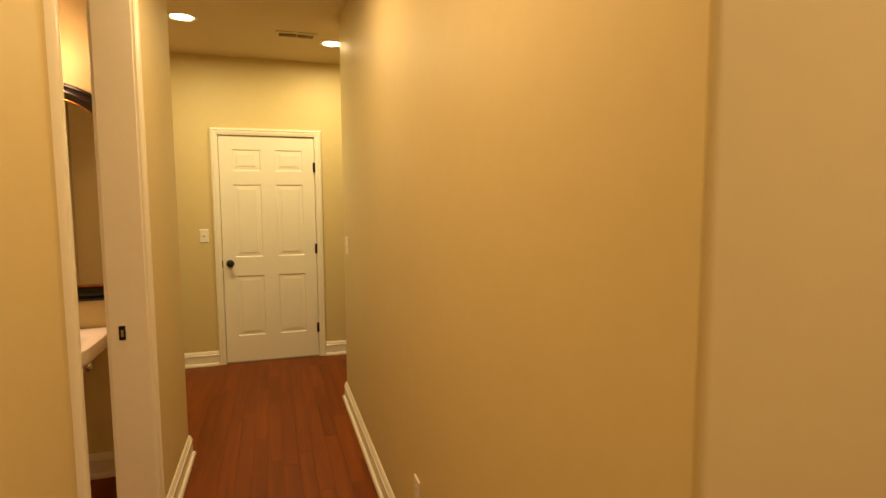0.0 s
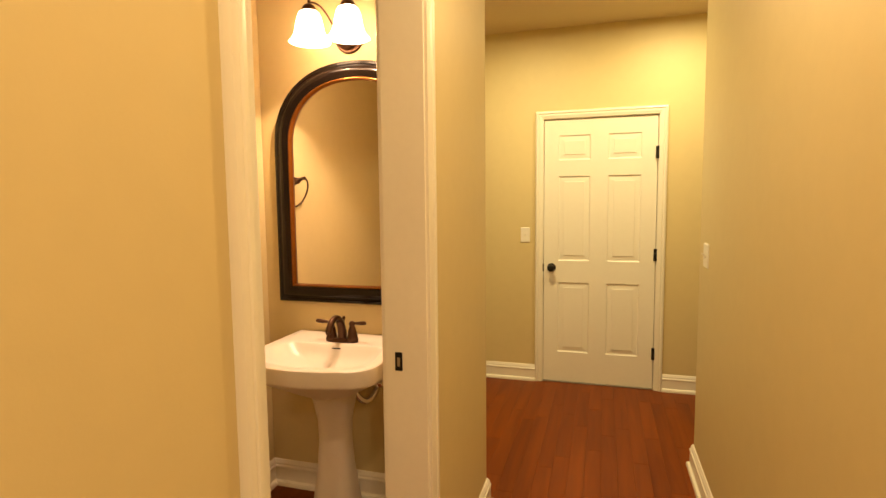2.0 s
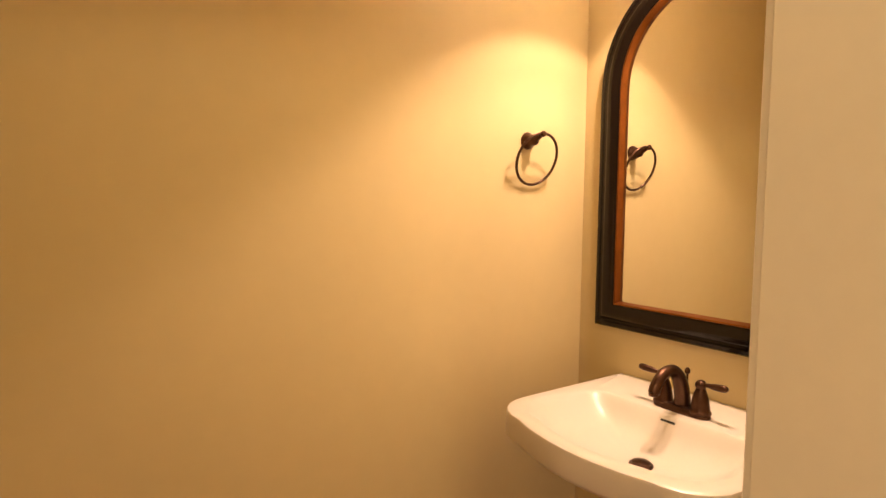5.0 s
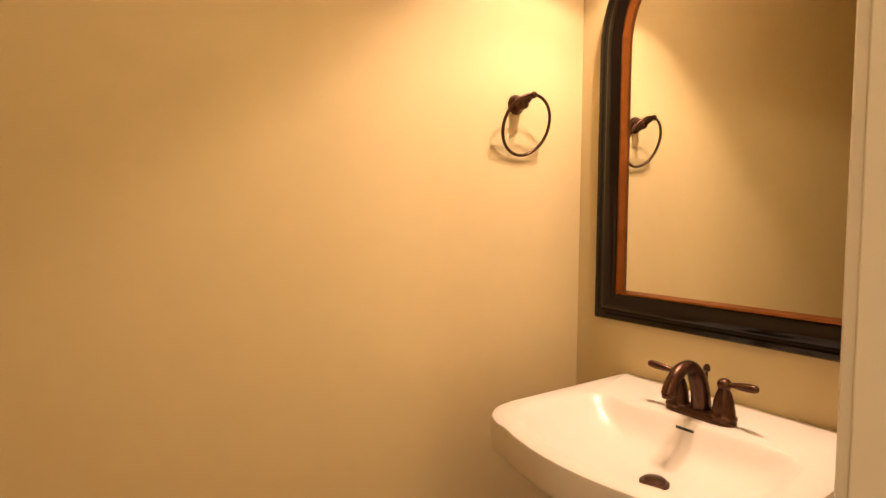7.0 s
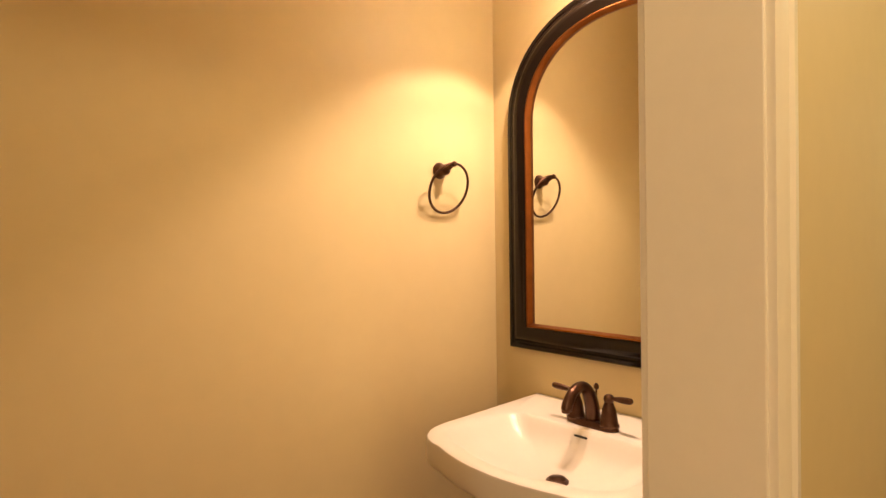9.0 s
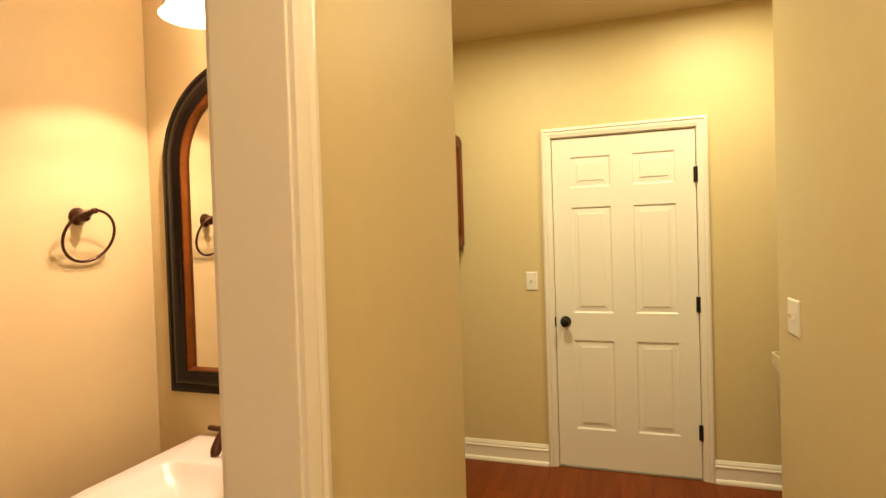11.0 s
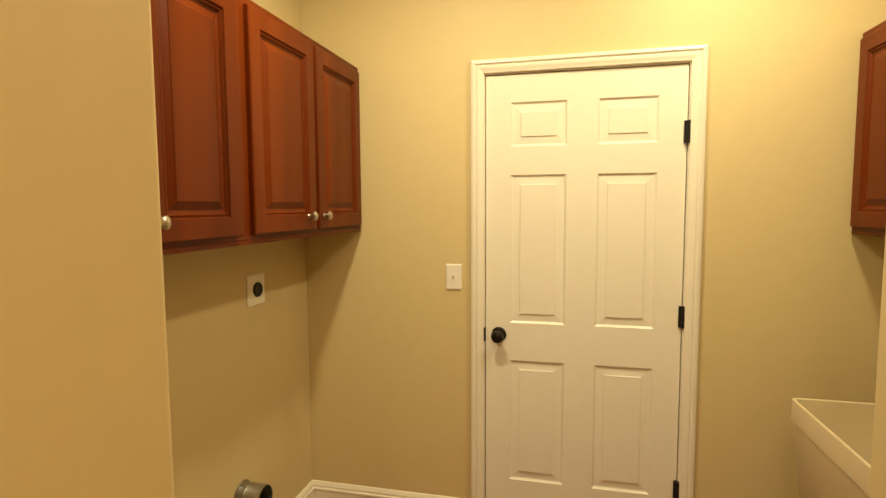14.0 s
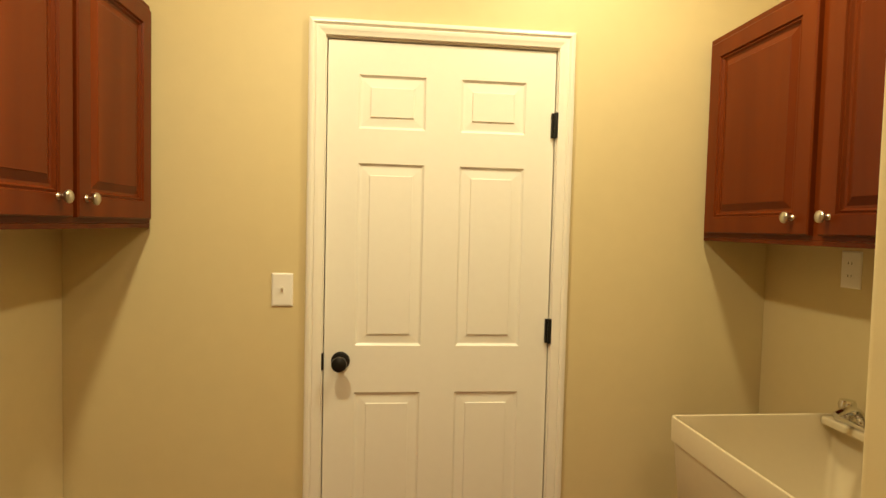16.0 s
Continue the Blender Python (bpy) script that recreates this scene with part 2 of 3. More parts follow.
outline = [(XR, NEAR), (2.4, NEAR), (2.4, NEAR + 0.12), (XR + 0.12, NEAR + 0.12), (XR + 0.12, RY0 - 0.12), (LR - 0.002, RY0 - 0.12), (LR - 0.002, RY0), (XR, RY0)]
bm = sweep(bmesh.new(), [[(x, y, -0.05) for x, y in outline], [(x, y, CEIL) for x, y in outline]])
corners = [e for e in bm.edges if e.calc_length() > 2.5 and abs(e.verts[0].co.z - e.verts[1].co.z) > 2 and e.verts[0].co.x < XR + 0.01]
bmesh.ops.bevel(bm, geom=corners, offset=0.014, segments=8, affect="EDGES", profile=0.5)
structure("wall_hall_east", bm, WALL, "tan painted hall wall with rounded corners", "wall")
structure("wall_foyer_east", bx(2.4, 2.52, -2.0, NEAR + 0.12, -0.05, CEIL), WALL, "tan painted wall", "wall")
structure("wall_foyer_south", bx(PW, 2.52, -2.12, -2.002, -0.05, CEIL), WALL, "tan painted wall", "wall")
# Unseen panel added to block the opening behind the door leaf.
structure("unseen_door_blocker", bx(-0.6, 0.6, DY + 0.20, DY + 0.24, -0.05, CEIL), WALL, "unseen plain panel added behind the closed door", "wall")
structure("ceiling", bx(PX - 0.14, 2.52, -2.12, DY + 0.24, CEIL, CEIL + 0.1), CEILING, "flat painted ceiling", "ceiling")
floor = structure("floor", bx(PX - 0.14, 2.52, -2.12, DY + 0.24, -0.08, -0.014), DARK, "reddish brown hardwood plank floor", "floor")

BASE = [(0, 0), (0.030, 0), (0.030, 0.010), (0.026, 0.020), (0.015, 0.026), (0.015, 0.085), (0.0175, 0.090), (0.0175, 0.098), (0.012, 0.104), (0.012, 0.112), (0.008, 0.120), (0.004, 0.128), (0.0, 0.130)]
RUNS = [((XL, -2.0), (XL, OP0 - 0.062), (1, 0), 0, 0), ((XL, OP1 + 0.062), (XL, LY0), (1, 0), 0, 1), ((XL, LY0), (LL, LY0), (0, 1), 1, -1),
        ((LL, LY0), (LL, DY), (1, 0), -1, -1), ((LL, DY), (-0.469, DY), (0, -1), -1, 0), ((0.469, DY), (LR, DY), (0, -1), 0, -1),
        ((LR, DY), (LR, RY0), (-1, 0), -1, -1), ((LR, RY0), (XR, RY0), (0, 1), -1, 1), ((XR, RY0), (XR, NEAR), (-1, 0), 1, 1),
        ((XR, NEAR), (2.4, NEAR), (0, -1), 1, 0), ((PX, PS), (PX, PB), (1, 0), -1, -1), ((PX, PB), (PW, PB), (0, -1), -1, -1),
        ((PW, PB), (PW, OP1 + 0.062), (-1, 0), -1, 0), ((PW, OP0 - 0.062), (PW, PS), (-1, 0), 0, -1)]
for a, b, o, ma, mb in RUNS:
    d = Vector((b[0] - a[0], b[1] - a[1], 0)).normalized()
    out, bm = Vector((o[0], o[1], 0)), bmesh.new()
    A, B = Vector((*a, 0)), Vector((*b, 0))
    sweep(bm, [[A + out * q + Vector((0, 0, u)) - d * (ma * q) for q, u in BASE], [B + out * q + Vector((0, 0, u)) + d * (mb * q) for q, u in BASE]])
    structure("baseboard", bm, TRIM, "white moulded baseboard with shoe moulding", "baseboard")

# casing profile: (out from the wall, away from the opening)
CASING = [(0, 0.0000), (0.011, 0.0000), (0.013, 0.0026), (0.013, 0.0158), (0.016, 0.0211), (0.016, 0.0299), (0.012, 0.0334), (0.019, 0.0405), (0.020, 0.0493), (0.017, 0.0546), (0.010, 0.0572), (0, 0.0572)]


def casing(plane, axis, lo, hi, top, sign, label, wide=1.0):
    """Two legs and a mitred head round an opening in the wall at plane, on the side that sign faces."""
    out = Vector((sign, 0, 0)) if axis == "x" else Vector((0, sign, 0))
    along = Vector((0, 1, 0)) if axis == "x" else Vector((1, 0, 0))
    p0 = Vector((plane, 0, 0)) if axis == "x" else Vector((0, plane, 0))
    shape = [(o, u * wide) for o, u in CASING]
    root = thing("door_casing", p0 + along * (lo + hi) / 2, label, "trim", kind="structure")
    for q, side in ((lo, -1), (hi, 1)):
        moulding(bm := bmesh.new(), shape, p0 + along * q, p0 + along * q + Vector((0, 0, top)), out, along * side, 0, 1)
        part("casing_leg", bm, TRIM, root, smooth=True)
    moulding(bm := bmesh.new(), shape, p0 + along * lo + Vector((0, 0, top)), p0 + along * hi + Vector((0, 0, top)), out, (0, 0, 1), 1, 1)
    part("casing_head", bm, TRIM, root, smooth=True)
    return root


casing(DY, "y", -0.412, 0.412, 2.04, -1, "white moulded casing round the panel door")
casing(XL, "x", OP0 - 0.005, OP1 + 0.005, OPH + 0.005, 1, "white moulded casing round the pocket doorway", 1.0)
casing(PW, "x", OP0 - 0.005, OP1 + 0.005, OPH + 0.005, -1, "white moulded casing round the pocket doorway")

jamb = thing("door_jamb", ((XL + PW) / 2, (OP0 + OP1) / 2, 0), "white painted jamb of a pocket doorway", "trim", kind="structure")
part("jamb_board", bx(PW - 0.002, XL + 0.002, OP1, OP1 + 0.02, 0, OPH, 0.002), TRIM, jamb)
for x0, x1 in ((PW - 0.002, -0.561), (-0.511, XL + 0.002)):
    part("jamb_board", bx(x0, x1, OP0 - 0.02, OP0, 0, OPH, 0.002), TRIM, jamb)
    part("jamb_board", bx(x0, x1, OP0 - 0.02, OP1 + 0.02, OPH, OPH + 0.02, 0.002), TRIM, jamb)
part("pocket_door_edge", bx(-0.554, -0.518, OP0 - 0.06, OP0 - 0.012, 0.012, OPH + 0.01, 0.002), TRIM, jamb, "white edge of a door slid into its pocket")
strike = part("strike_plate", bx(-0.575, -0.551, OP1 - 0.0025, OP1 + 0.001, 0.908, 0.966, 0.001), BLACK, jamb, "dark bronze strike plate")
part("strike_slot", bx(-0.567, -0.558, OP1 - 0.0035, OP1 - 0.001, 0.922, 0.950), NICKEL, strike)

# ---- six panel door ----
def panel_door():
    root = thing("door_1", (0, DY + 0.02, 0), "closed white six-panel door with dark knob and hinges", "door", kind="structure")
    y = DY + 0.006
    bm = bmesh.new()
    W, H = 0.404, 2.03
    cols = [-W, -0.297, -0.063, 0.063, 0.297, W]
    rows = [0.012, 0.245, 0.794, 0.962, 1.608, 1.729, 1.915, H]
    vs = {}

    def v(x, z, d=0.0):
        k = (round(x, 4), round(z, 4), round(d, 4))
        if k not in vs:
            vs[k] = bm.verts.new((x, y + d, z))
        return vs[k]

    for i in range(5):
        for j in range(7):
            x0, x1, z0, z1 = cols[i], cols[i + 1], rows[j], rows[j + 1]
            if i in (1, 3) and j in (1, 3, 5):
                steps = [(0, 0), (0.002, 0.0030), (0.008, 0.0074), (0.013, 0.0076), (0.041, 0.0052), (0.0425, 0.0012)]
                for (o0, d0), (o1, d1) in zip(steps, steps[1:]):
                    c0 = [(x0 + o0, z0 + o0), (x1 - o0, z0 + o0), (x1 - o0, z1 - o0), (x0 + o0, z1 - o0)]
                    c1 = [(x0 + o1, z0 + o1), (x1 - o1, z0 + o1), (x1 - o1, z1 - o1), (x0 + o1, z1 - o1)]
                    for k in range(4):
                        bm.faces.new((v(*c0[k], d0), v(*c0[(k + 1) % 4], d0), v(*c1[(k + 1) % 4], d1), v(*c1[k], d1)))
                o, d = steps[-1]
                bm.faces.new((v(x0 + o, z0 + o, d), v(x1 - o, z0 + o, d), v(x1 - o, z1 - o, d), v(x0 + o, z1 - o, d)))
            else:
                bm.faces.new((v(x0, z0), v(x1, z0), v(x1, z1), v(x0, z1)))
    rim = [e for e in bm.edges if e.is_boundary]
    ext = bmesh.ops.extrude_edge_only(bm, edges=rim)
    bmesh.ops.translate(bm, verts=[g for g in ext["geom"] if isinstance(g, bmesh.types.BMVert)], vec=(0, 0.035, 0))
    part("door_leaf", bm, DOORW, root)
    for s in (-1, 1):
        part("jamb_board", bx(min(s * 0.408, s * 0.43), max(s * 0.408, s * 0.43), DY - 0.001, DY + 0.12, 0, 2.055), TRIM, root)
        part("stop", bx(min(s * 0.396, s * 0.408), max(s * 0.396, s * 0.408), DY + 0.046, DY + 0.06, 0, 2.04), TRIM, root)
    part("jamb_head", bx(-0.408, 0.408, DY - 0.001, DY + 0.12, 2.034, 2.055), TRIM, root)
    part("threshold", bx(-0.408, 0.408, DY - 0.004, DY + 0.12, 0.0005, 0.010, 0.002), GALV, root, "grey metal threshold")
    knob = part("door_knob", lathe(bmesh.new(), [(0.033, 0.0), (0.033, -0.004), (0.029, -0.009), (0.014, -0.012), (0.011, -0.020), (0.011, -0.032), (0.018, -0.038), (0.026, -0.046), (0.0275, -0.054), (0.025, -0.062), (0.016, -0.067), (0.004, -0.068)], (-0.346, y, 0.908), "y"), BLACK, root, "round black door knob", True)
    part("latch_plate", bx(-0.414, -0.405, DY - 0.006, DY + 0.02, 0.876, 0.936, 0.001), BLACK, root)
    for z in (1.766, 1.020, 0.277):
        hinge = part("hinge", tube(bmesh.new(), [(0.407, DY - 0.008, z - 0.045), (0.407, DY - 0.008, z + 0.045)], 0.0075), BLACK, root, "black butt hinge")
        part("hinge_leaf", bx(0.392, 0.414, DY - 0.003, DY + 0.008, z - 0.044, z + 0.044), BLACK, hinge)
    return root


panel_door()


# ---- switches and outlets ----
def switch_plate(name, centre, normal, width, toggles, label, category="light switch"):
    """A wall plate in the plane of a wall with toggles side by side."""
    c, n = Vector(centre), Vector(normal)
    s = Vector((0, 0, 1)).cross(n)
    root = thing(name, c, label, category)
    bm = bmesh.new()
    rings = []
    for o, w in ((0.0, 0.0), (0.003, 0.0), (0.0055, 0.003), (0.0065, 0.007)):
        rings.append([c + n * o + s * (a * (width / 2 - w)) + Vector((0, 0, b * (0.058 - w))) for a, b in ((-1, -1), (1, -1), (1, 1), (-1, 1))])
    part("plate", sweep(bm, rings), PLATE, root)
    for i in range(toggles):
        q = c + s * ((i - (toggles - 1) / 2) * 0.046)
        up = Vector((0, 0, 1)) * (1 if i % 2 == 0 else -1)
        slot = [q + n * 0.0068 + s * (a * 0.006) + Vector((0, 0, b * 0.0125)) for a, b in ((-1, -1), (1, -1), (1, 1), (-1, 1))]
        part("toggle_slot", sweep(bmesh.new(), [slot, [p + n * 0.001 for p in slot]]), TRIM, root)
        a0 = [q + n * 0.0072 + s * (a * 0.004) + Vector((0, 0, b * 0.006)) for a, b in ((-1, -1), (1, -1), (1, 1), (-1, 1))]
        a1 = [q + n * 0.019 + up * 0.009 + s * (a * 0.003) + Vector((0, 0, b * 0.003)) for a, b in ((-1, -1), (1, -1), (1, 1), (-1, 1))]
        part("toggle", sweep(bmesh.new(), [a0, a1]), PLATE, root)
    return root


switch_plate("light_switch", (-0.549, DY, 1.160), (0, -1, 0), 0.072, 1, "white single toggle light switch beside the door")
switch_plate("light_switch", (XR, 3.207, 1.155), (-1, 0, 0), 0.118, 2, "white double toggle light switch on the hall wall")


def socket(name, centre, normal, label):
    c, n = Vector(centre), Vector(normal)
    s = Vector((0, 0, 1)).cross(n)
    root = thing(name, c, label, "outlet")
    rings = [[c + n * o + s * (a * (0.036 - w)) + Vector((0, 0, b * (0.058 - w))) for a, b in ((-1, -1), (1, -1), (1, 1), (-1, 1))] for o, w in ((0.0, 0.0), (0.003, 0.0), (0.006, 0.005))]
    part("plate", sweep(bmesh.new(), rings), PLATE, root)
    for dz in (-0.02, 0.02):
        ring = [c + n * 0.0062 + s * (0.016 * math.cos(t * math.pi / 8)) + Vector((0, 0, dz + 0.013 * math.sin(t * math.pi / 8))) for t in range(16)]
        face = part("socket_face", sweep(bmesh.new(), [ring, [p + n * 0.001 for p in ring]]), PLATE, root)
        # Blade slots are black tabs; the shade in them is colour.
        for e in (-1, 1):
            q = [c + n * 0.0074 + s * (e * 0.006 + a * 0.001) + Vector((0, 0, dz + b * 0.004)) for a, b in ((-1, -1), (1, -1), (1, 1), (-1, 1))]
            part("slot", sweep(bmesh.new(), [q, [p + n * 0.0004 for p in q]]), DARK, face)
    return root


socket("wall_outlet", (XR, 1.365, 0.37), (-1, 0, 0), "white duplex outlet low on the hall wall")
socket("wall_outlet", (LR, 4.217, 1.290), (-1, 0, 0), "white duplex outlet under the wall cabinet")

dryer = thing("dryer_outlet", (LL, 4.168, 1.147), "white square dryer outlet with a black round socket", "outlet")
part("plate", bx(LL, LL + 0.006, 4.103, 4.223, 1.086, 1.208, 0.002), PLATE, dryer)
part("socket_face", lathe(bmesh.new(), [(0.030, 0.006), (0.030, 0.011), (0.027, 0.013), (0.026, 0.011), (0.004, 0.010)], (LL, 4.170, 1.147), "x"), BLACK, dryer, "black round socket", True)

duct = thing("dryer_vent_duct", (LL, 4.03, 0.36), "short open galvanised dryer vent pipe in the wall", "vent duct")
part("pipe", lathe(bmesh.new(), [(0.052, -0.02), (0.052, 0.03), (0.054, 0.034), (0.052, 0.038), (0.052, 0.10), (0.0505, 0.10), (0.0505, 0.0)], (LL, 4.03, 0.36), "x", 32, False), GALV, duct, smooth=True)
part("collar", lathe(bmesh.new(), [(0.056, 0.0), (0.060, 0.003), (0.053, 0.006)], (LL, 4.03, 0.36), "x", 32, False), GALV, duct, smooth=True)
# Black disc paints the shade deep in the open pipe.
part("duct_shade_disc", lathe(bmesh.new(), [(0.0504, 0.004), (0.0504, 0.006)], (LL, 4.03, 0.36), "x", 32), DARK, duct)


# ---- ceiling fixtures ----
def downlight(x, y):
    root = thing("recessed_downlight", (x, y, CEIL), "lit round recessed ceiling light with white trim", "ceiling light", "downlights")
    part("trim_ring", lathe(bmesh.new(), [(0.098, 0.0), (0.098, -0.004), (0.090, -0.008), (0.078, -0.008), (0.072, -0.002)], (x, y, CEIL), "z", 36, False), TRIM, root, smooth=True)
    part("lens", lathe(bmesh.new(), [(0.073, -0.001), (0.073, -0.003), (0.04, -0.005), (0.004, -0.006)], (x, y, CEIL), "z", 36), LENS, root, "glowing warm lens", True)
    return root


# The cans after the two laundry ones are added and unseen.
for cx, cy in CANS + [c[:2] for c in UNSEEN_CANS]:
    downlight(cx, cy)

vent = thing("ceiling_vent", (0.24, 3.80, CEIL), "tan louvred ceiling air vent", "air vent")
# Black sheet puts the shade behind the louvres into colour.
part("backing", bx(0.115, 0.365, 3.755, 3.845, CEIL - 0.003, CEIL - 0.001), DARK, vent)
for x0, x1, y0, y1 in ((0.09, 0.39, 3.73, 3.755), (0.09, 0.39, 3.845, 3.87), (0.09, 0.115, 3.755, 3.845), (0.365, 0.39, 3.755, 3.845), (0.236, 0.244, 3.755, 3.845)):
    part("frame_bar", bx(x0, x1, y0, y1, CEIL - 0.010, CEIL - 0.0005, 0.002), VENTM, vent)
for i in range(5):
    y = 3.762 + i * 0.0172
    bm = bmesh.new()
    sweep(bm, [[(x, y + 0.009, CEIL - 0.003), (x, y + 0.0105, CEIL - 0.003), (x, y + 0.0035, CEIL - 0.011), (x, y + 0.002, CEIL - 0.011)] for x in (0.116, 0.364)])
    part("slat", bm, VENTM, vent)


# ---- wall cabinets ----
def cabinet_door(name, root, face, s, y0, y1, z0, z1, knob_y):
    """A raised panel door on the plane x = face, proud towards s."""
    bm = bmesh.new()
    steps = [(0.0, 0.0), (0.0, 0.015), (0.004, 0.019), (0.056, 0.019), (0.059, 0.013), (0.065, 0.015), (0.070, 0.008), (0.078, 0.007), (0.098, 0.014), (0.100, 0.016)]
    rings = [[(face + s * d, y, z) for y, z in ((y0 + o, z0 + o), (y1 - o, z0 + o), (y1 - o, z1 - o), (y0 + o, z1 - o))] for o, d in steps]
    door = part(name, sweep(bm, rings), CABW, root)
    part("knob", lathe(bmesh.new(), [(0.009, s * 0.019), (0.008, s * 0.021), (0.0055, s * 0.024), (0.006, s * 0.034), (0.013, s * 0.037), (0.0165, s * 0.041), (0.0165, s * 0.045), (0.012, s * 0.049), (0.003, s * 0.051)], (face, knob_y, z0 + 0.05), "x", 20), NICKEL, door, "brushed nickel knob", True)
    return door


def cabinet(face, back, y0, y1, doors, label):
    s = 1 if face > back else -1
    root = thing("wall_cabinet", ((face + back) / 2, (y0 + y1) / 2, 1.364), label, "cabinet", "laundry wall cabinets")
    part("carcass", bx(min(face, back), max(face, back), y0 + 0.001, y1 - 0.001, 1.378, 2.10, 0.0015), CABW, root)
    part("bottom_rail", bx(min(face, face - s * 0.02), max(face, face - s * 0.02), y0 + 0.001, y1 - 0.001, 1.364, 1.3775, 0.001), CABW, root)
    for d0, d1, k in doors:
        cabinet_door("cabinet_door", root, face, s, d0, d1, 1.393, 2.074, k)
    return root


cabinet(-0.990, LL, 3.69, DY, [(4.150, 4.570, 4.187), (3.722, 4.130, 4.066)], "reddish brown maple wall cabinet with two doors")
cabinet(-0.988, LL, 2.815, 3.69, [(3.293, 3.656, 3.320), (2.86, 3.281, 3.258)], "reddish brown maple wall cabinet with two doors")
cabinet(0.990, LR, 3.52, DY, [(4.078, 4.572, 4.136), (3.548, 4.042, 4.008)], "reddish brown maple wall cabinet above the utility sink")


# ---- utility sink ----
def utility_sink():
    x0, x1, y0, y1, zt = 0.673, LR - 0.018, 3.66, 4.222, 0.83
    root = thing("utility_sink", ((x0 + x1) / 2, (y0 + y1) / 2, 0), "off-white plastic laundry tub on four legs", "utility sink")

    def ring(x0, x1, y0, y1, z, r=0.03, n=5):
        pts = []
        for cx, cy, a0 in ((x1 - r, y1 - r, 0), (x0 + r, y1 - r, 90), (x0 + r, y0 + r, 180), (x1 - r, y0 + r, 270)):
            for i in range(n):
                a = radians(a0 + 90 * i / (n - 1))
                pts.append((cx + r * math.cos(a), cy + r * math.sin(a), z))
        return pts

    prof = [(0.055, 0.47, 0.05), (0.02, 0.52, 0.04), (0.006, 0.765, 0.022), (0.0, 0.768, 0.02), (0.0, 0.835, 0.02), (0.001, 0.839, 0.02), (0.003, 0.84, 0.02),
            (0.007, 0.84, 0.018), (0.010, 0.838, 0.018), (0.016, 0.80, 0.02), (0.040, 0.56, 0.04), (0.07, 0.52, 0.05), (0.20, 0.51, 0.05)]
    rings = [ring(x0 + o, x1 - o, y0 + o, y1 - o, z, r) for o, z, r in prof]
    part("basin", sweep(bmesh.new(), rings), TUBM, root, smooth=True)
    part("deck", bx(x1 - 0.07, x1 - 0.012, y0 + 0.015, y1 - 0.015, 0.812, 0.838, 0.006), TUBM, root)
    for sx, sy in ((0, 0), (1, 0), (0, 1), (1, 1)):
        tx, ty = (x0 + 0.035, x1 - 0.035)[sx], (y0 + 0.035, y1 - 0.035)[sy]
        fx, fy = tx + (0.012 if sx == 0 else -0.012), ty
        dx, dy = (1 if sx == 0 else -1), (1 if sy == 0 else -1)
        def ell(x, y, z, w=0.034, t=0.006):
            return [(x, y, z), (x + dx * w, y, z), (x + dx * w, y + dy * t, z), (x + dx * t, y + dy * t, z), (x + dx * t, y + dy * w, z), (x, y + dy * w, z)]
        part("leg", sweep(bmesh.new(), [ell(fx, fy, 0.0005), ell(tx, ty, 0.56)]), TUBM, root)
    fy = 4.09
    tap = thing("utility_faucet", (x1 - 0.04, fy, 0.838), "chrome faucet on the laundry tub deck", "faucet")
    part("base", bx(x1 - 0.066, x1 - 0.014, fy - 0.08, fy + 0.08, 0.838, 0.855, 0.008, 3), CHROME, tap, smooth=True)
    for e in (-0.055, 0.055):
        handle = part("handle", lathe(bmesh.new(), [(0.016, 0.85), (0.015, 0.868), (0.020, 0.874), (0.024, 0.890), (0.020, 0.905), (0.006, 0.908)], (x1 - 0.04, fy + e, 0), "z", 16), CHROME, tap, smooth=True)
    part("spout", tube(bmesh.new(), bezier((x1 - 0.04, fy, 0.850), (x1 - 0.045, fy, 0.895), (x1 - 0.08, fy, 0.905), (x1 - 0.125, fy, 0.880)), [0.013] * 8 + [0.0115] * 4, 12), CHROME, tap, smooth=True)
    return root


utility_sink()


# ---- powder room ----
def arch(cx, half, z0, spring, rise, n=28):
    """The outline of an arched panel, anticlockwise from the lower left as seen from the south."""
    pts = [(cx - half, z0), (cx + half, z0)]
    for i in range(n + 1):
        a = math.pi * i / n
        c, q = math.cos(a), math.sin(a)
        pts.append((cx + half * math.copysign(abs(c) ** 0.90, c), spring + rise * abs(q) ** 0.90))
    return pts


MX = -1.070


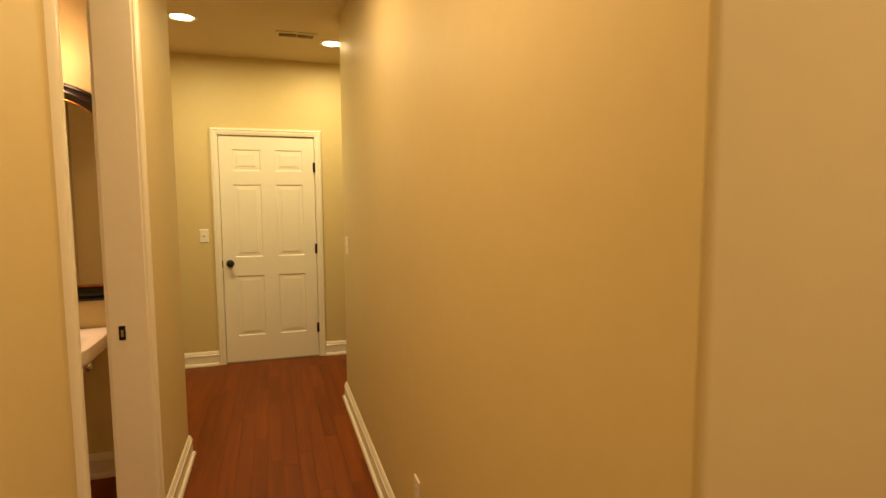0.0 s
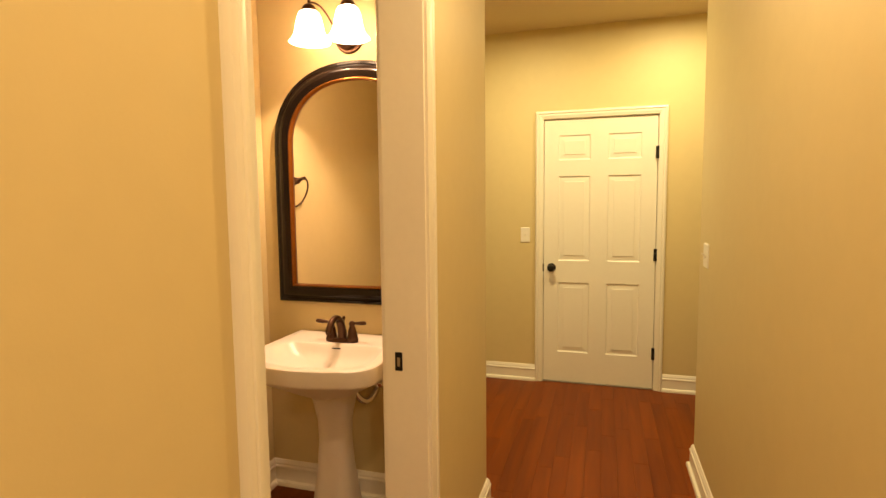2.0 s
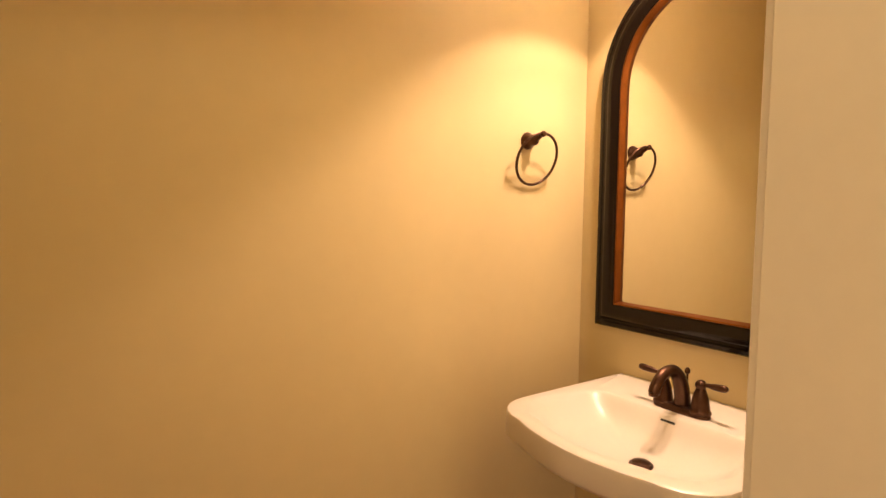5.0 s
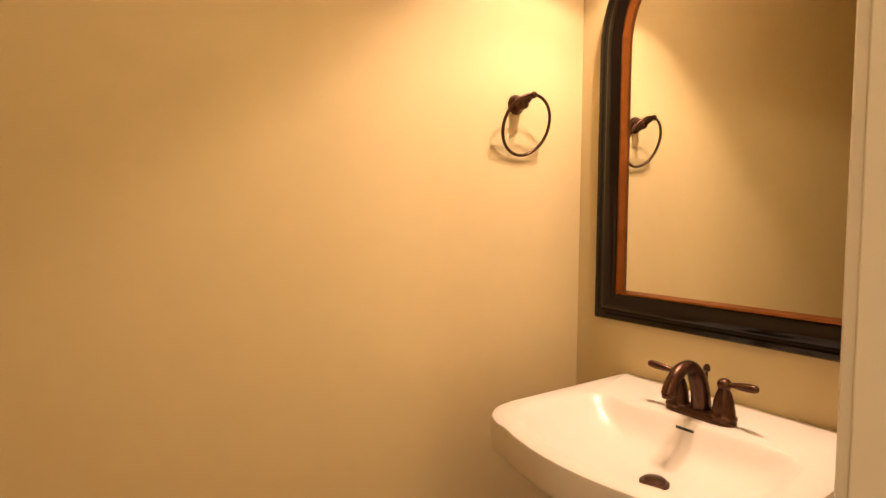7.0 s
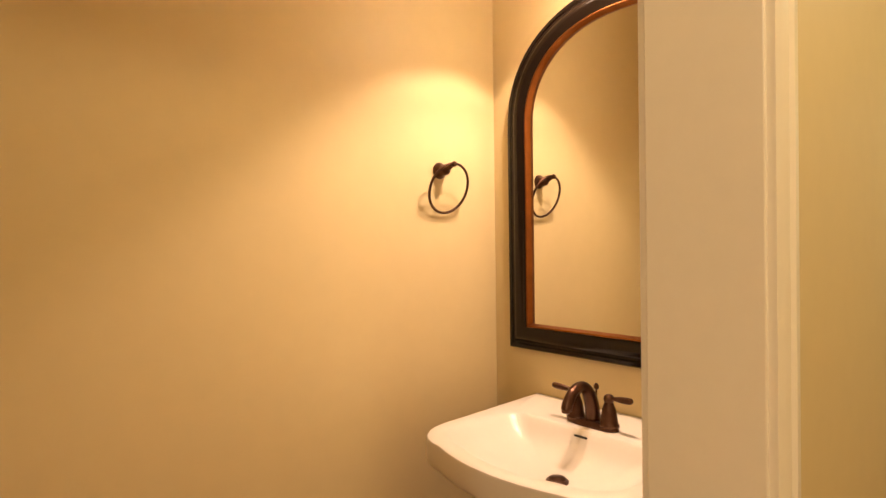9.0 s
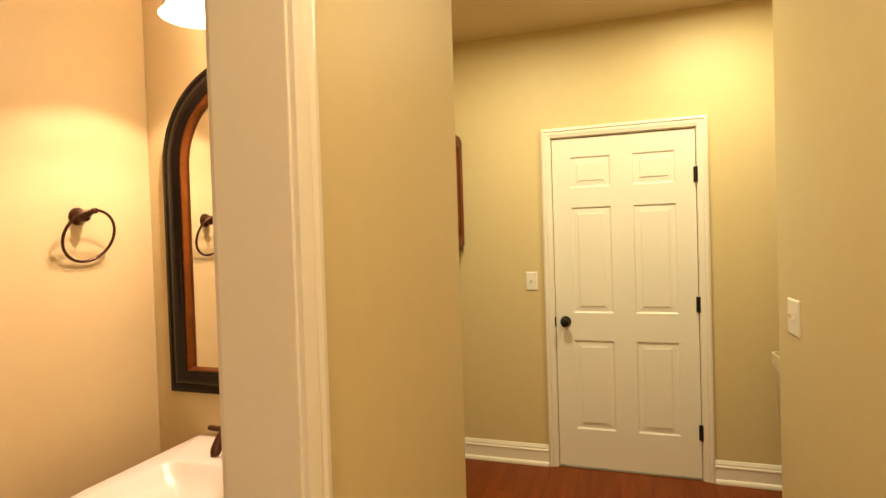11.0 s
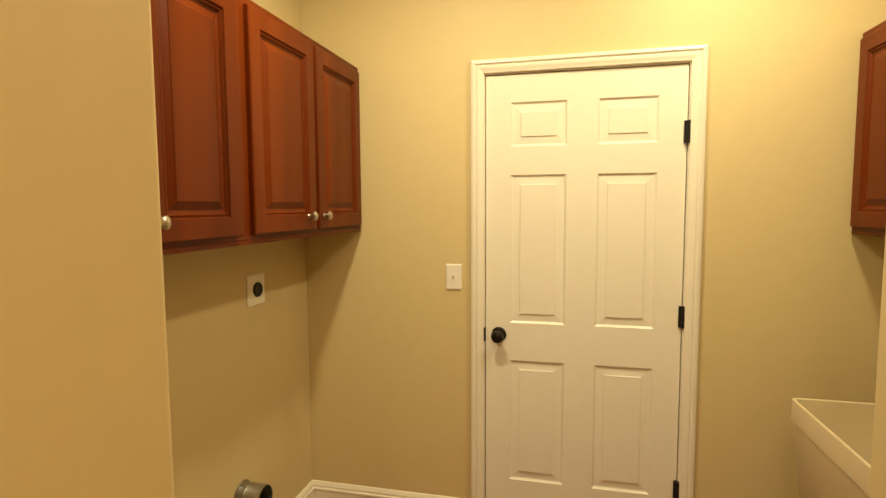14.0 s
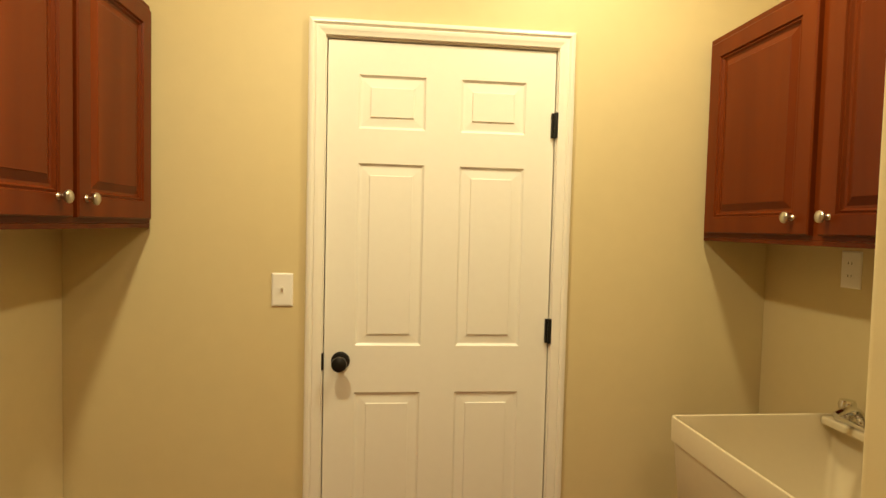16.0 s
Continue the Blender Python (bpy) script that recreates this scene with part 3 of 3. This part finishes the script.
def arched_mirror():
    root = thing("arched_mirror", (MX, PB, 0.94), "arched wall mirror in a dark espresso frame with copper inner edge", "mirror")
    H, Z0, SP, RI = 0.408, 0.952, 1.697, 0.366

    def ring(o, d):
        return [(x, PB - d, z) for x, z in arch(MX, H - o, Z0 + o, SP, RI - o)]

    dark = [(0.0000, 0.0010), (0.0000, 0.0220), (0.0043, 0.0280), (0.0150, 0.0300), (0.0193, 0.0260), (0.0257, 0.0260), (0.0321, 0.0340), (0.0428, 0.0390), (0.0535, 0.0370), (0.0620, 0.0300), (0.0690, 0.0285), (0.0745, 0.0250)]
    part("frame", sweep(bmesh.new(), [ring(*q) for q in dark], caps=False), FRAMEM, root, smooth=True)
    lip = [(0.0745, 0.0250), (0.0757, 0.0280), (0.0780, 0.0290), (0.0805, 0.0275), (0.0825, 0.0210), (0.0845, 0.0140), (0.0860, 0.0080)]
    part("inner_edge", sweep(bmesh.new(), [ring(*q) for q in lip], caps=False), COPPER, root, "rubbed copper inner edge", True)
    part("backing", sweep(bmesh.new(), [ring(0.002, 0.0012), ring(0.002, 0.006)]), FRAMEM, root)
    part("glass", sweep(bmesh.new(), [ring(0.083, 0.0065), ring(0.083, 0.0080), ring(0.0855, 0.0082)]), MIRROR, root, "silvered mirror glass")
    return root


arched_mirror()

SX, RIM = -1.085, 0.806


def pedestal_sink():
    root = thing("pedestal_sink", (SX, PB - 0.25, 0), "white porcelain pedestal basin with rounded front", "sink")
    W, YB, YF = 0.304, PB - 0.001, 2.138

    def ring(o, z, back=0.0, bow=0.045, r=0.075, n=7):
        """A plan outline inset by o: straight back, rounded front corners and a bowed front."""
        w, yb, yf = W - o, YB - back, YF + o
        rr = max(r - o * 0.4, 0.02)
        taper = 0.022 if back else 0.0
        rb = 0.055 if back else 0.004
        pts = []
        for cx, a0 in ((SX + w - taper - rb, 0), (SX - w + taper + rb, 90)):
            for i in range(n):
                a = radians(a0 + 90 * i / (n - 1))
                pts.append((cx + rb * math.cos(a), yb - rb + rb * math.sin(a), z))
        for i in range(n):
            a = radians(180 + 90 * i / (n - 1))
            pts.append((SX - w + rr + rr * math.cos(a), yf + rr + rr * math.sin(a), z))
        for i in range(1, 8):
            t = -1 + 2 * i / 8
            pts.append((SX + t * (w - rr), yf - bow * (1 - t * t), z))
        for i in range(n):
            a = radians(270 + 90 * i / (n - 1))
            pts.append((SX + w - rr + rr * math.cos(a), yf + rr + rr * math.sin(a), z))
        return pts

    prof = [(0.21, RIM - 0.19), (0.15, RIM - 0.158), (0.09, RIM - 0.122), (0.048, RIM - 0.096), (0.020, RIM - 0.080), (0.008, RIM - 0.073), (0.002, RIM - 0.067), (0.0, RIM - 0.060), (0.0, RIM - 0.012), (0.003, RIM - 0.004), (0.010, RIM)]
    rings = [ring(o, z, 0.0, 0.034, 0.115) for o, z in prof]
    mouth = ring(0.035, RIM, 0.1943, 0.030, 0.135)
    cx, cy = SX + 0.030, 2.335
    for k, drop in ((1.0, 0.0), (0.985, 0.001), (0.965, 0.004), (0.94, 0.009), (0.90, 0.020), (0.85, 0.033), (0.79, 0.046), (0.71, 0.058), (0.61, 0.068), (0.49, 0.0755), (0.36, 0.081), (0.22, 0.084), (0.12, 0.0857), (0.06, 0.086)):
        rings.append([(cx + (px - cx) * k, cy + (py - cy) * k, RIM - drop) for px, py, _ in mouth])
    basin = part("basin", sweep(bmesh.new(), rings), PORCELAIN, root, smooth=True)
    # Black block drawn for the opening, its inner shade put in as colour.
    part("overflow_slot", bx(SX - 0.017, SX + 0.027, PB - 0.2105, PB - 0.199, RIM - 0.027, RIM - 0.014, 0.004, 3), DARK, basin, "dark overflow slot")
    part("drain", lathe(bmesh.new(), [(0.028, 0.0), (0.028, 0.004), (0.022, 0.006), (0.021, 0.010), (0.012, 0.013), (0.002, 0.014)], (cx, cy, RIM - 0.0855), "z", 20), BRONZE, basin, "dark bronze pop-up drain", True)
    col = []
    for z, w, d in ((0.0005, 0.112, 0.108), (0.03, 0.112, 0.108), (0.05, 0.107, 0.100), (0.14, 0.094, 0.085), (0.27, 0.077, 0.069), (0.38, 0.069, 0.062), (0.47, 0.072, 0.064), (0.56, 0.090, 0.078), (0.655, 0.109, 0.094), (0.700, 0.112, 0.096)):
        col.append([(SX - 0.012 + w * math.copysign(abs(math.cos(a)) ** 0.7, math.cos(a)), 2.48 + d * math.copysign(abs(math.sin(a)) ** 0.7, math.sin(a)), z) for a in (2 * math.pi * i / 32 for i in range(32))])
    part("pedestal", sweep(bmesh.new(), col), PORCELAIN, root, smooth=True)
    vx, vz = SX + 0.158, 0.605
    part("trap_pipe", tube(bmesh.new(), bezier((SX + 0.02, 2.58, 0.60), (SX + 0.06, 2.60, 0.47), (SX + 0.10, 2.62, 0.50), (SX + 0.10, PB - 0.001, 0.545)), 0.016, 12), CHROME, root, "chrome drain trap", True)
    part("escutcheon", lathe(bmesh.new(), [(0.030, -0.001), (0.028, -0.006), (0.018, -0.012), (0.009, -0.014)], (vx, PB, vz), "y", 20), CHROME, root, smooth=True)
    valve = part("shutoff_valve", lathe(bmesh.new(), [(0.008, -0.010), (0.008, -0.050), (0.014, -0.052), (0.015, -0.078), (0.011, -0.082), (0.006, -0.084), (0.006, -0.100)], (vx, PB, vz), "y", 16), CHROME, root, "chrome shut-off valve", True)
    oval = [[(vx + k * 0.021 * math.cos(q), PB - d, vz + k * 0.013 * math.sin(q)) for q in (2 * math.pi * i / 20 for i in range(20))] for d, k in ((0.098, 0.85), (0.101, 1.0), (0.109, 1.0), (0.112, 0.8))]
    part("valve_handle", sweep(bmesh.new(), oval), CHROME, valve, smooth=True)
    part("compression_nut", lathe(bmesh.new(), [(0.012, 0.010), (0.012, 0.030), (0.007, 0.034)], (vx, PB - 0.065, vz), "z", 8), PLATE, valve, "white compression nut")
    part("supply_hose", tube(bmesh.new(), bezier((vx, PB - 0.065, vz + 0.03), (vx, PB - 0.065, vz + 0.10), (SX + 0.07, PB - 0.09, 0.64), (SX + 0.06, PB - 0.10, 0.72)), 0.006, 8), CHROME, root, smooth=True)
    return root


pedestal_sink()


def basin_faucet():
    x, y, z = SX + 0.004, PB - 0.150, RIM - 0.0007
    root = thing("basin_faucet", (x, y, z), "dark bronze two-handle faucet on the basin", "faucet")
    plan = [(x + 0.078 * math.copysign(abs(math.cos(a)) ** 0.6, math.cos(a)), y + 0.027 * math.sin(a)) for a in (2 * math.pi * i / 28 for i in range(28))]
    rings = [[(x + (px - x) * k, y + (py - y) * k, z + h) for px, py in plan] for h, k in ((0, 1), (0.006, 1), (0.011, 0.93), (0.017, 0.86), (0.018, 0.8))]
    part("base_plate", sweep(bmesh.new(), rings), BRONZE, root, smooth=True)
    sp = bezier((x, y + 0.004, z + 0.012), (x, y + 0.002, z + 0.142), (x, y - 0.096, z + 0.140), (x, y - 0.122, z + 0.068), 20)
    wide = [0.0215 - 0.0078 * min(1, i / 11) for i in range(17)] + [0.0140, 0.0146, 0.0138]
    part("spout", tube(bmesh.new(), sp, wide, 16), BRONZE, root, smooth=True)
    part("aerator", lathe(bmesh.new(), [(0.010, -0.004), (0.0115, -0.003), (0.0115, 0.004), (0.009, 0.006)], (x, y - 0.123, z + 0.066), "z", 16), BRONZE, root, smooth=True)
    bell = [(0.027, 0.010), (0.027, 0.016), (0.0235, 0.020), (0.0225, 0.030), (0.020, 0.046), (0.0165, 0.060), (0.0125, 0.070), (0.0110, 0.074), (0.0135, 0.078), (0.0140, 0.084), (0.0125, 0.090), (0.008, 0.094), (0.002, 0.096)]
    for e in (-1, 1):
        h = part("handle", lathe(bmesh.new(), bell, (x + e * 0.051, y, z), "z", 20), BRONZE, root, smooth=True)
        a, b = Vector((x + e * 0.056, y, z + 0.085)), Vector((x + e * 0.124, y - 0.010, z + 0.092))
        part("lever", tube(bmesh.new(), [a + (b - a) * t for t in (0, 0.12, 0.3, 0.5, 0.75, 0.9, 0.97, 1)], [0.0055, 0.005, 0.0065, 0.0085, 0.0092, 0.0085, 0.006, 0.002], 14), BRONZE, h, smooth=True)
    part("lift_rod", tube(bmesh.new(), [(x, y + 0.022, z + 0.01), (x, y + 0.022, z + 0.094), (x, y + 0.022, z + 0.098), (x, y + 0.022, z + 0.106), (x, y + 0.022, z + 0.112)], [0.0028, 0.0028, 0.0072, 0.0072, 0.003], 10), BRONZE, root, smooth=True)
    return root


basin_faucet()


def towel_ring():
    x, y, z = PX, 2.416, 1.543
    root = thing("towel_ring", (x, y, z), "dark bronze towel ring on the side wall", "towel ring")
    plate = [(0.027, 0.001), (0.027, 0.006), (0.025, 0.010), (0.0225, 0.014), (0.020, 0.018), (0.018, 0.024), (0.0175, 0.031), (0.016, 0.038), (0.011, 0.043), (0.003, 0.045)]
    part("wall_plate", lathe(bmesh.new(), plate, (x, y, z), "x", 24), BRONZE, root, smooth=True)
    post = [(x + 0.030, y, z + 0.002), (x + 0.044, y, z + 0.006), (x + 0.058, y, z + 0.011), (x + 0.063, y, z + 0.013)]
    part("post", tube(bmesh.new(), post, [0.014, 0.011, 0.0085, 0.0078], 14), BRONZE, root, smooth=True)
    part("finial", lathe(bmesh.new(), [(0.0065, 0.061), (0.0055, 0.064), (0.0085, 0.067), (0.0098, 0.072), (0.0080, 0.077), (0.002, 0.080)], (x, y, z + 0.014), "x", 16), BRONZE, root, smooth=True)
    r, c = 0.080, Vector((x + 0.040, y + 0.006, z - 0.060))
    lean = Vector((0.029, 0, r - 0.004))
    pts = [c + Vector((0, r * math.cos(t), 0)) + lean * math.sin(t) for t in (2 * math.pi * i / 48 for i in range(48))]
    part("ring", tube(bmesh.new(), pts, 0.0044, 10, True), BRONZE, root, smooth=True)
    return root


towel_ring()


def vanity_light():
    x, z = SCONCE_X, 2.198
    root = thing("vanity_light", (x, PB, z), "bronze two-light fixture with glowing bell glass shades", "wall light")
    plate = [(x + 0.074 * math.cos(a), z - 0.015 + 0.086 * math.sin(a)) for a in (2 * math.pi * i / 32 for i in range(32))]
    rings = [[(x + (px - x) * k, PB - d, z - 0.015 + (pz - z + 0.015) * k) for px, pz in plate] for d, k in ((0.001, 1), (0.008, 1), (0.013, 0.95), (0.014, 0.86), (0.022, 0.80), (0.026, 0.68), (0.034, 0.5))]
    part("back_plate", sweep(bmesh.new(), rings), BRONZE, root, smooth=True)
    for sx in SHADES:
        e = 1 if sx > x else -1
        part("arm", tube(bmesh.new(), bezier((x + e * 0.012, PB - 0.03, z - 0.05), (x + e * 0.030, PB - 0.09, z - 0.05), (sx - e * 0.020, SCONCE_Y + 0.12, z + 0.12), (sx, SCONCE_Y, z + 0.068), 24), 0.0045, 10), BRONZE, root, smooth=True)
        cup = part("socket_cup", lathe(bmesh.new(), [(0.003, 0.094), (0.0065, 0.090), (0.0075, 0.085), (0.0055, 0.079), (0.006, 0.075), (0.012, 0.073), (0.022, 0.066), (0.030, 0.054), (0.034, 0.042), (0.034, 0.036), (0.030, 0.034)], (sx, SCONCE_Y, z - 0.010), "z", 28), BRONZE, root, smooth=True)
        out = [(0.030, 0.034), (0.042, 0.026), (0.050, 0.008), (0.056, -0.018), (0.061, -0.044), (0.068, -0.068), (0.079, -0.086), (0.088, -0.094)]
        inn = [(r - 0.003, h) for r, h in reversed(out)]
        part("shade", lathe(bmesh.new(), out + inn, (sx, SCONCE_Y, z), "z", 40, False), OPAL, root, "glowing white bell glass shade", True)
        part("bulb_base", lathe(bmesh.new(), [(0.013, 0.033), (0.014, 0.02), (0.018, 0.002), (0.017, -0.018)], (sx, SCONCE_Y, z), "z", 18), PLATE, root, smooth=True)
    return root


vanity_light()

# ---- floor planks ----
WIDTH, GAP = 0.083, 0.0004
lengths = [0.62, 0.91, 1.20]
meshes = []
for L in lengths:
    bm = bmesh.new()
    w = WIDTH / 2 - GAP / 2
    low = [(-w, 0, -0.0138), (w, 0, -0.0138), (w, L - GAP, -0.0138), (-w, L - GAP, -0.0138)]
    mid = [(px, py, -0.0005) for px, py, _ in low]
    top = [(-w + 0.0006, 0.0006, 0), (w - 0.0006, 0.0006, 0), (w - 0.0006, L - GAP - 0.0006, 0), (-w + 0.0006, L - GAP - 0.0006, 0)]
    sweep(bm, [low, mid, top])
    meshes.append(finish(bm, "plank", FLOORW))
rng = random.Random(7)
px = PX - 0.10
while px < 2.45:
    lo, hi = (-2.05 if px > XL - 0.1 else 0.5), (DY + 0.05 if px < LR + 0.1 else NEAR + 0.05)
    py = lo - rng.random() * 0.6
    while py < hi:
        k = rng.randrange(3)
        if px < XR + 0.15 or px < LR + 0.1 and (py > RY0 - 1.2 or py < NEAR + 0.05) or py < NEAR + 0.05:
            ob = new("plank", meshes[k])
            ob.parent = floor
            a, b = max(py, lo), min(py + lengths[k], hi)
            ob.location, ob.scale = (px, a, 0), (1, max(b - a, 0.02) / lengths[k], 1)
        py += lengths[k]
    px += WIDTH
